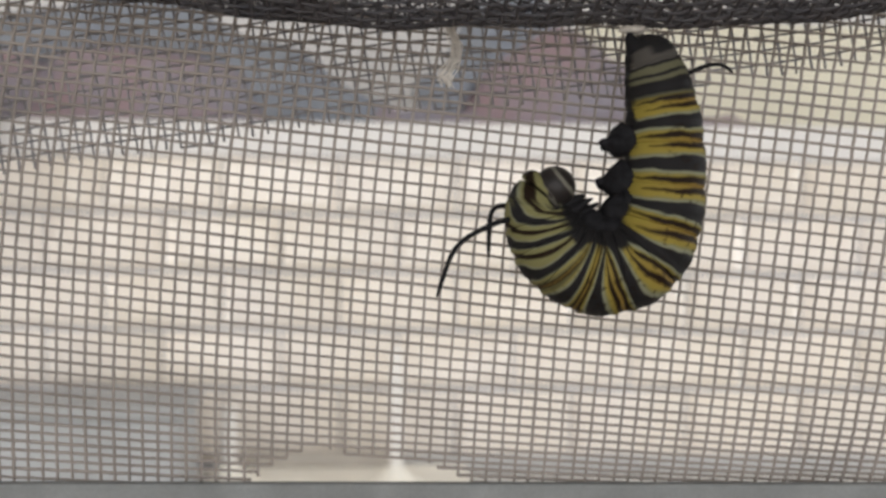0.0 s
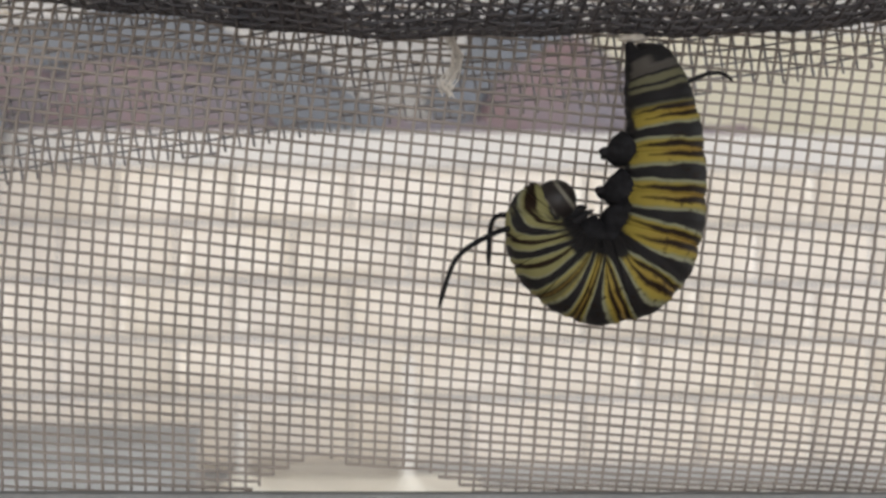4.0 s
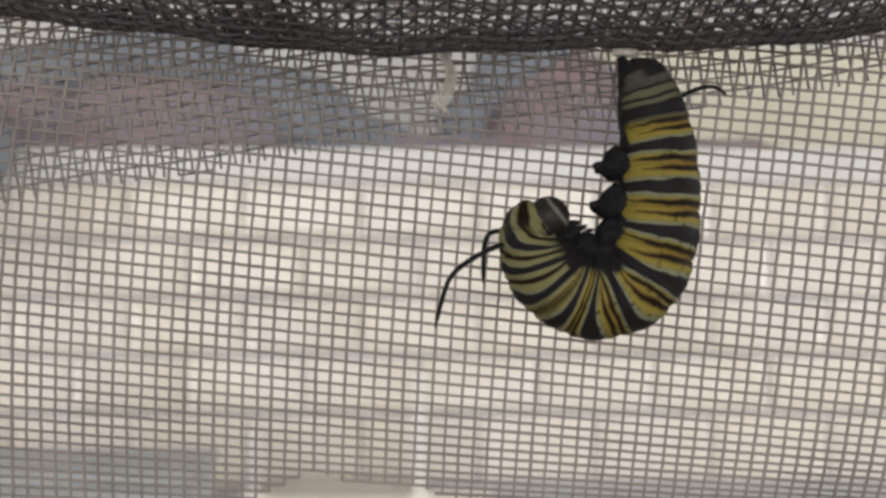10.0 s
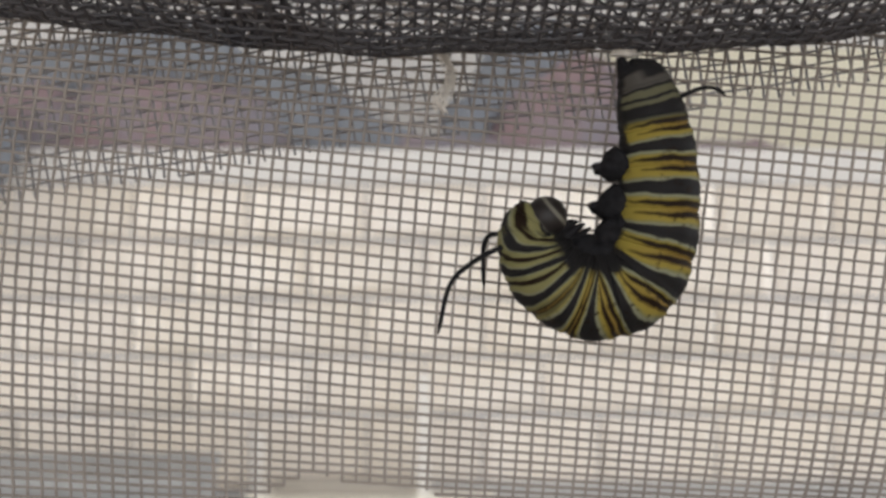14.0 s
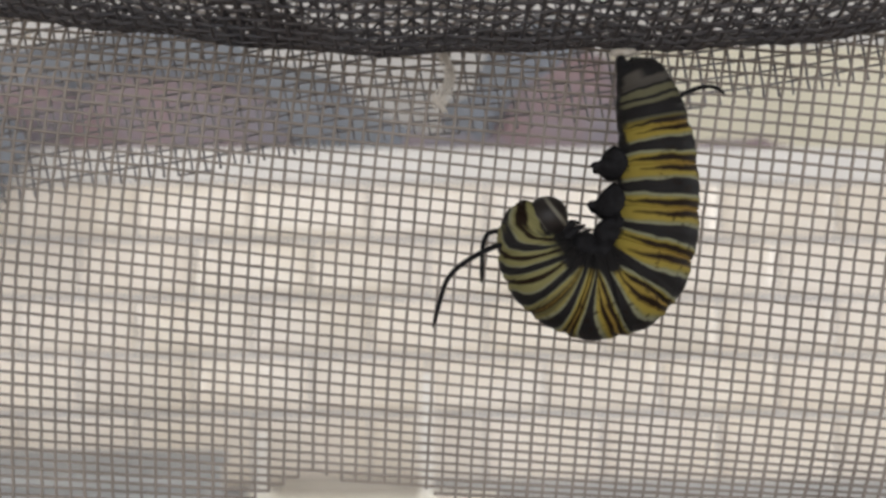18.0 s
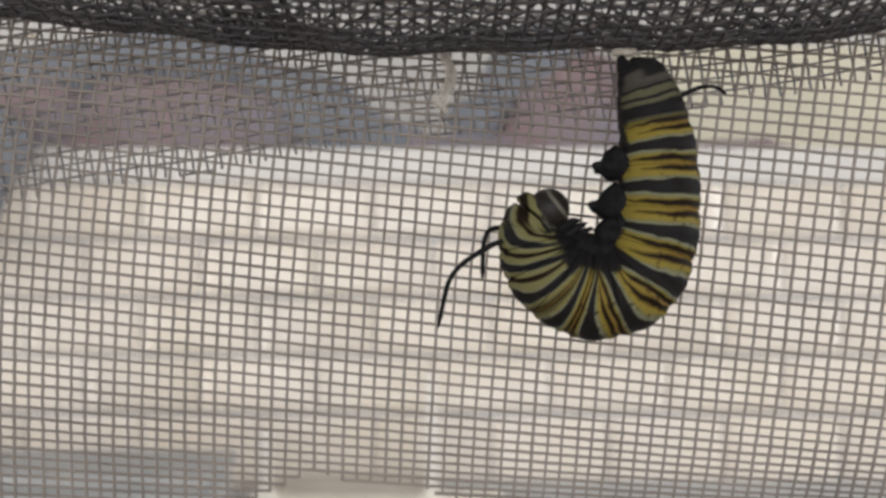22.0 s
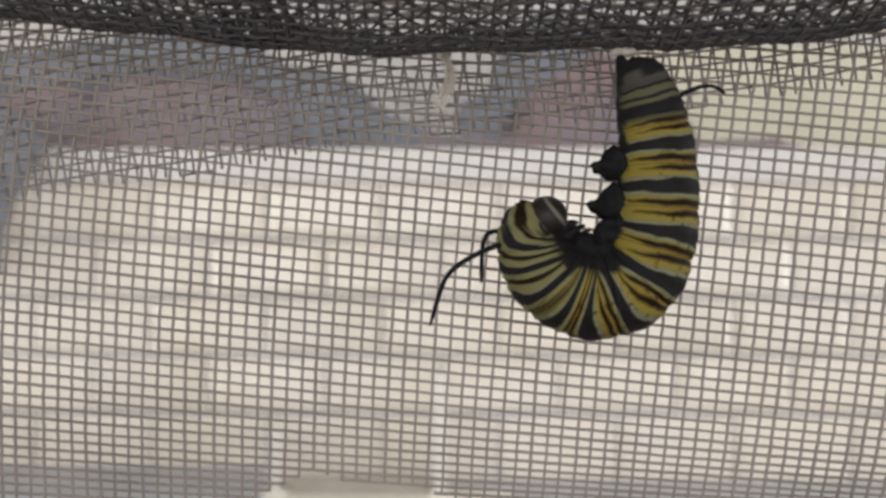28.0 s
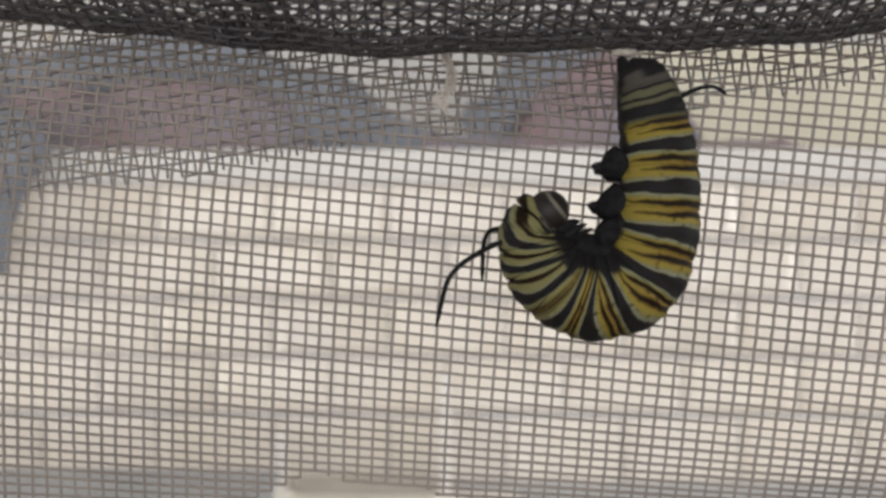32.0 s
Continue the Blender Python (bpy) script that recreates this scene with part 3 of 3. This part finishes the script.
        bright = mixed(math_node("MULTIPLY", one, span(vv, start, start + 0.06)), bright, dark)
    fleck = math_node("MULTIPLY", span(noise_node(1300, 2), 0.58, 0.66), span(vv, 0.35, 0.6))
    bright = mixed(math_node("MULTIPLY", fleck, 0.7), bright, B)
    colour = mixed(span(u, 7.4, 9.0), bright, front_pale)
    collar = ramp(g, [(0.0, B), (0.18, B), (0.24, P), (0.46, P), (0.52, K), (0.72, K), (0.78, W), (0.90, P), (0.96, B)])
    colour = mixed(span(u, 11.1, 11.9), colour, collar)
    colour = mixed(math_node("SUBTRACT", 1.0, span(u, 1.15, 1.45)), colour, tail_pale)
    # black belly, widened inside the bend to paint in the hollow's shading as well
    low = math_node("SUBTRACT", vv, math_node("MULTIPLY_ADD", bend, 0.09, math_node("MULTIPLY", inside, 0.16)))
    belly = math_node("SUBTRACT", 1.0, span(low, 0.10, 0.17))
    blotch = mixed(span(noise_node(700, 1), 0.66, 0.74), K, (0.035, 0.035, 0.037))
    colour = mixed(belly, colour, blotch)
    l.new(colour, bsdf.inputs["Base Color"])
    bump = n.new("ShaderNodeBump")
    bump.inputs["Strength"].default_value, bump.inputs["Distance"].default_value = 0.5, 0.00012
    l.new(noise_node(2500, 3), bump.inputs["Height"])
    l.new(bump.outputs["Normal"], bsdf.inputs["Normal"])
    return m


# plan of the hanging body: across, down, radius, segment number
SPINE = [(1122, 106, 26, -0.15), (1127, 122, 38, 0.1), (1140, 152, 51, 0.5), (1152, 199, 60, 1), (1163, 260, 67, 2), (1166, 332, 72, 3), (1160, 410, 77, 4),
         (1141, 474, 80, 5), (1108, 510, 82, 6), (1047, 524, 82, 7), (1004, 510, 78, 8), (968, 483, 74, 9), (948, 450, 68, 10),
         (940, 423, 60, 11), (944, 404, 55, 12), (954, 392, 47, 12.7), (968, 380, 38, 13.3)]
UNIT = NEAR / LENS
HANG = near(1119, 100)


def spine(u):
    """Centre, radius and inward direction of the body at segment number u, in the caterpillar's own space."""
    us = np.array([p[3] for p in SPINE])
    fine = np.linspace(us[0], us[-1], 700)
    cols = []
    for i in range(3):
        y = np.interp(fine, us, [p[i] for p in SPINE])
        k = np.exp(-np.linspace(-2, 2, 41) ** 2)
        pad = np.concatenate([2 * y[0] - y[20:0:-1], y, 2 * y[-1] - y[-2:-22:-1]])
        cols.append(np.convolve(pad, k / k.sum(), "valid"))
    px, py, r = (np.interp(u, fine, c) for c in cols)
    tx, ty = (np.interp(u, fine, np.gradient(c)) for c in cols[:2])
    ln = np.hypot(tx, ty)
    tx, tz = tx / ln, -ty / ln
    centre = np.stack([(px - 784) * UNIT - HANG.x, px * 0, EYE + (441 - py) * UNIT - HANG.z], -1)
    inner = np.stack([tz, px * 0, -tx], -1)
    return centre, r * UNIT, inner


def body_ring(u0, u1, name, parent, mat, label="", close=(False, False)):
    n, m = 26, 44
    u = np.linspace(u0 - 0.05, u1 + 0.05, n)
    c, r, inner = spine(np.clip(u, SPINE[0][3], SPINE[-1][3]))
    edge = np.minimum(u - u0, u1 - u)
    swell = 1 - 0.032 * np.exp(-(np.maximum(edge, 0) / 0.10) ** 2) - np.where(edge < 0, 0.03 + 1.6 * np.abs(edge), 0)
    swell = swell + 0.012 * np.cos(u * 2 * np.pi * 4) * (edge > 0)
    if close[0]:
        swell = swell * np.sqrt(np.clip((u - u[0]) / 0.25, 0.02, 1))
    if close[1]:
        swell = swell * np.sqrt(np.clip((u[-1] - u) / 0.5, 0.02, 1))
    ang = np.arange(m) * 2 * np.pi / m
    out = np.array((0.0, -1.0, 0.0))
    ring = c[:, None, :] + (r * swell)[:, None, None] * (np.cos(ang)[None, :, None] * inner[:, None, :] + np.sin(ang)[None, :, None] * out)
    verts = ring.reshape(-1, 3)
    faces = []
    for i in range(n - 1):
        for j in range(m):
            k = (j + 1) % m
            faces.append((i * m + j, i * m + k, (i + 1) * m + k, (i + 1) * m + j))
    faces.append(tuple(range(m - 1, -1, -1)))
    faces.append(tuple((n - 1) * m + j for j in range(m)))
    ob = mesh_object(name, verts, faces, mat, parent, label)
    me = ob.data
    layer = me.uv_layers.new(name="bands")
    idx = np.zeros(len(me.loops), dtype=np.int32)
    me.loops.foreach_get("vertex_index", idx)
    vv = 1 - np.abs(ang / np.pi - 1)
    uv = np.stack([u[np.minimum(idx // m, n - 1)], vv[idx % m]], 1).astype(np.float32)
    layer.data.foreach_set("uv", uv.ravel())
    return ob


def local(px, py, dy=0.0):
    return np.array(((px - 784) * UNIT - HANG.x, dy * UNIT, EYE + (441 - py) * UNIT - HANG.z))


def horn(name, points, r0, r1, parent, label, origin, mat):
    """A tapered bent filament, built round its root."""
    pts = np.array([local(*p) for p in points]) - np.array(origin)
    s = np.linspace(0, len(pts) - 1, 44)
    line = np.stack([np.interp(s, range(len(pts)), pts[:, i]) for i in range(3)], 1)
    for _ in range(10):
        line[1:-1] = (line[:-2] + 2 * line[1:-1] + line[2:]) / 4
    rad = np.interp(s / s[-1], [0, 0.08, 0.5, 0.93, 1], [r0 * 1.25, r0, (r0 + r1) / 2, r1, r1 * 0.35]) * UNIT
    v, f = tube_mesh([line], [np.tile([0.0, 1.0, 0.0], (44, 1))], [rad], 10)
    return mesh_object(name, v, f, mat, parent, label)


def stub(name, root, tip, r0, r1, parent, mat, label=""):
    """A fleshy leg with a broad foot."""
    a, b = np.array(root), np.array(tip)
    s = np.linspace(0, 1, 14)
    line = a + (b - a) * s[:, None]
    line[:, 2] += -0.0004 * np.sin(s * np.pi)
    rad = np.interp(s, [0, 0.35, 0.6, 0.78, 0.92, 1], [r0 * 1.15, r0, r0 * 0.74, r1 * 1.2, r1 * 0.95, r1 * 0.35]) * UNIT
    v, f = tube_mesh([line], [np.tile([0.0, 1.0, 0.0], (14, 1))], [rad], 14)
    for i in range(len(v)):
        q = Vector(v[i]) * 900
        v[i] += np.array((noise.noise(q), noise.noise(q + Vector((5, 0, 0))), noise.noise(q + Vector((0, 5, 0))))) * 0.00018
    return mesh_object(name, v, f, mat, parent, label)


def caterpillar():
    skin = skin_material()
    top = empty("caterpillar", HANG)
    tagged(top, "yellow, black and white banded caterpillar hanging hooked from a net", "caterpillar")
    for k in range(11):
        lo, hi = (SPINE[0][3], 0.5) if k == 0 else (k - 0.5, k + 0.5)
        MOVING[k] = body_ring(lo, hi, "body_segment", top, skin, close=(k == 0, False))
    front = body_ring(10.5, 11.5, "thorax_segment", top, skin, "cream and black striped thorax")
    MOVING["front"] = front
    body_ring(11.5, 12.3, "thorax_segment", front, skin)
    MOVING["collar"] = body_ring(12.3, 13.3, "thorax_segment", front, skin, close=(False, True))
    # head capsule with pale arcs
    hm = bpy.data.materials.new("striped_head_shell")
    hm.use_nodes = True
    n, l = hm.node_tree.nodes, hm.node_tree.links
    hm_b = n["Principled BSDF"]
    hm_b.inputs["Roughness"].default_value, hm_b.inputs["Specular IOR Level"].default_value = 0.45, 0.2
    co, wave, rampn = n.new("ShaderNodeTexCoord"), n.new("ShaderNodeTexWave"), n.new("ShaderNodeValToRGB")
    wave.wave_type, wave.bands_direction = "BANDS", "X"
    wave.inputs["Scale"].default_value, wave.inputs["Distortion"].default_value = 150, 1.5
    turned = n.new("ShaderNodeMapping")
    turned.inputs["Rotation"].default_value = (0, radians(40), 0)
    l.new(co.outputs["Object"], turned.inputs["Vector"])
    l.new(turned.outputs["Vector"], wave.inputs["Vector"])
    l.new(wave.outputs["Fac"], rampn.inputs["Fac"])
    e = rampn.color_ramp.elements
    e[0].position, e[0].color = 0.84, (0.016, 0.013, 0.012, 1)
    e[1].position, e[1].color = 1.0, (0.13, 0.12, 0.095, 1)
    l.new(rampn.outputs["Color"], hm_b.inputs["Base Color"])
    bm = bmesh.new()
    bmesh.ops.create_uvsphere(bm, u_segments=28, v_segments=20, radius=1)
    for v in bm.verts:
        v.co = Vector((v.co.x * 37, v.co.y * 38, v.co.z * 37)) * UNIT
    head = part("head", bm, hm, front, "black head shell with pale arcs", smooth=True)
    head.location = local(967, 387, -16)
    MOVING["head"] = head
    # filaments
    root = local(880, 440, -28)
    long_f = horn("filament", [(894, 435, -20), (874, 440, -28), (845, 454, -38), (809, 477, -46), (791, 500, -48), (781, 535, -46), (770, 582, -42)], 5.2, 4.2, front, "long black filament", root, M_BLACK)
    long_f.location = root
    MOVING["filament"] = long_f
    root = local(884, 412, 30)
    short_f = horn("filament", [(898, 415, 25), (878, 411, 34), (864, 417, 40), (857, 434, 42), (856, 465, 42), (856, 506, 40)], 5.0, 4.0, front, "black filament", root, M_BLACK)
    short_f.location = root
    root = local(1205, 172, -18)
    rear = horn("filament", [(1196, 177, -15), (1212, 168, -18), (1236, 159, -22), (1255, 158, -24), (1268, 164, -25), (1278, 173, -25)], 4.6, 2.8, top, "short black rear filament", root, M_BLACK)
    rear.location = root
    # belly legs, in pairs
    for px, py, tx, ty, r0, r1 in ((1101, 286, 1047, 299, 27, 8), (1100, 355, 1040, 367, 29, 8), (1100, 408, 1056, 406, 36, 21), (1076, 462, 1014, 428, 37, 25)):
        for side in (-1, 1):
            stub("proleg", local(px, py, 6 * side), local(tx + (6 if side > 0 else 0), ty + 3 * side, 14 * side), r0, r1, top, M_LEG, "black fleshy leg")
    # tail claspers
    for side in (-1, 1):
        stub("clasper", local(1118 + 6 * side, 130, 12 * side), local(1110 + 14 * side, 103, 10 * side), 19, 9, top, M_BLACK, "black tail clasper")
    # three pairs of pointed front legs
    for px, py, tx, ty in ((1000, 404, 1024, 395), (1004, 420, 1036, 399), (1006, 440, 1046, 406)):
        for side in (-1, 1):
            horn("front_leg", [(px - 20, py + 6, 16 * side), (px, py, 15 * side), ((px + tx) / 2, (py + ty) / 2 - 3, 14 * side), (tx, ty, 9 * side)], 15, 3, front, "black pointed leg", (0, 0, 0), M_BLACK)
    return top


def silk():
    bm = bmesh.new()
    bmesh.ops.create_icosphere(bm, subdivisions=3, radius=1)
    for v in bm.verts:
        k = 1 + 0.35 * noise.noise(v.co * 2.3) + 0.2 * noise.noise(v.co * 6)
        v.co = Vector((v.co.x * 25, v.co.y * 20, v.co.z * 8 + 2)) * k * UNIT
    ob = part("silk_pad", bm, M_SILK, None, smooth=True)
    ob.location = near(1108, 97)
    tagged(ob, "small cream silk pad spun on the roof net", "silk")
    # loose strand on the back net
    pts = np.array([near(x, y, NET - 0.0009) for x, y in ((782, 92), (790, 112), (799, 132), (796, 152), (785, 166), (774, 180), (783, 192))])
    s = np.linspace(0, len(pts) - 1, 60)
    line = np.stack([np.interp(s, range(len(pts)), pts[:, i]) for i in range(3)], 1)
    rng = np.random.default_rng(4)
    lines, nr, rad = [], [], []
    for i in range(22):
        w = np.cumsum(rng.normal(0, 0.00004, (60, 3)), 0) + rng.normal(0, 0.00032, 3) * np.array((1, 0.2, 0.3))
        lines.append(line + w)
        nr.append(np.tile([0.0, 1.0, 0.0], (60, 1)))
        rad.append(0.00007)
    v, f = tube_mesh(lines, nr, rad, 5)
    ob = mesh_object("silk_wisp", v, f, M_SILK)
    tagged(ob, "pale wisp of loose silk stuck to the back net", "silk", kind="stuff")


# ---------------------------------------------------------------- what moves
# seconds, sideways and downward shift of the head
HEAD = [
    (0.0, 0.1, -12.8), (0.5, 1.6, -11.2), (1.0, -1.4, -12.7), (1.5, -1.4, -12.7), (2.0, 3.1, -6.6), (2.5, 3.1, -2.0),
    (3.0, 4.7, -3.5), (3.5, 3.1, -3.5), (5.5, 3.1, -5.1), (6.0, 4.6, -3.6), (6.5, 3.1, -2.0), (7.0, 3.1, -3.5),
    (7.5, 3.2, -3.5), (8.0, 1.6, -3.5), (8.5, 1.6, -2.0), (9.0, 1.6, -2.0), (9.5, 1.6, -2.0), (10.0, 1.6, -0.5),
    (10.5, 0.1, -0.5), (11.0, 0.1, -0.5), (11.5, -6.1, -0.5), (12.0, -4.5, 1.1), (12.5, -9.1, 1.0), (13.0, -6.1, -0.4),
    (13.5, -4.5, -2.0), (14.0, -3.0, -2.0), (14.5, 0.1, -2.0), (16.5, 0.1, -2.0), (17.0, 0.1, -0.4), (17.5, 0.1, -2.0),
    (18.0, 1.6, -0.5), (18.5, 0.0, -0.4), (19.0, 1.6, -0.4), (19.5, 0.1, -0.5), (20.0, 0.1, 1.0), (20.5, 0.0, -2.0),
    (21.0, 3.1, -5.1), (21.5, 4.7, -5.1), (22.0, 3.1, -15.8), (22.5, -3.0, -3.6), (23.0, 0.0, -3.6), (23.5, 0.0, -2.0),
    (24.0, 0.1, -2.0), (24.5, -6.1, -3.6), (25.0, -9.1, -3.6), (25.5, -7.5, -5.0), (27.5, -3.0, -3.5), (28.0, 1.6, -0.5),
    (28.5, 0.0, 1.0), (29.0, 0.0, -0.5), (29.5, -7.5, -2.0), (30.0, -7.5, -3.5), (30.5, -6.0, -5.0), (31.0, 0.1, -6.6),
    (31.5, 3.1, -15.7), (32.0, 3.1, -14.2),
]
# seconds, turn of the long filament in degrees
FEELER = [(0, 4.0), (1, 3.0), (2, 1.0), (3, 1.0), (6, 0.5), (9, 0.0), (10.5, 0.0), (11.5, -0.5), (12.5, 1.0), (13, -0.5), (14, -0.5), (17, 0.0), (19, -0.5), (20, -8.0), (21, -5.5), (22, -4.0), (23, -2.5), (24.5, -1.5),
          (25.5, 1.5), (27.5, 2.0), (28.5, 0.5), (29.5, 0.0), (31, -3.0), (32, -3.0)]


# seconds, place of the box's back right foot along the counter
BOX = [(0, -0.252, 1.285), (2, -0.250, 1.275), (2.5, -0.249, 1.25), (3, -0.240, 1.17), (3.5, -0.236, 1.145), (5.5, -0.226, 1.088), (8, -0.222, 1.088), (11, -0.219, 1.088), (14, -0.218, 1.069), (17, -0.217, 1.072),
       (20, -0.214, 1.08), (23, -0.210, 1.069), (25.5, -0.20, 1.037), (28, -0.175, 0.996), (29.5, -0.172, 0.998), (32, -0.168, 0.986)]


def motions():
    walk(MOVING["box"], [(t, Matrix.Translation((x, y, 0.9378))) for t, x, y in BOX])
    pivot = Vector(local(967, 452))
    for key, share in (("front", 1.0), (10, 0.8), (9, 0.5), (8, 0.2)):
        rows = []
        for t, dx, dy in HEAD:
            turn = Matrix.Translation(pivot) @ pose(0, 0, 0, 0, math.degrees(dx / 101 * share), 0) @ Matrix.Translation(-pivot)
            rows.append((t, Matrix.Translation((0, 0, -dy * 0.3 * share * UNIT)) @ turn))
        walk(MOVING[key], rows)
    for key in ("collar", "head"):
        home = MOVING[key].location.copy()
        walk(MOVING[key], [(t, Matrix.Translation(home + Vector((0, 0, -dy * 0.55 * UNIT)))) for t, dx, dy in HEAD])
    ob = MOVING["filament"]
    root = ob.location.copy()
    walk(ob, [(t, Matrix.Translation(root) @ pose(0, 0, 0, 0, a, 0)) for t, a in FEELER])


room()
counter()
counter_things()
ledge_cloths()
buttons()
yellow_cupboard()
cage()
caterpillar()
silk()
tiled_wall()
motions()
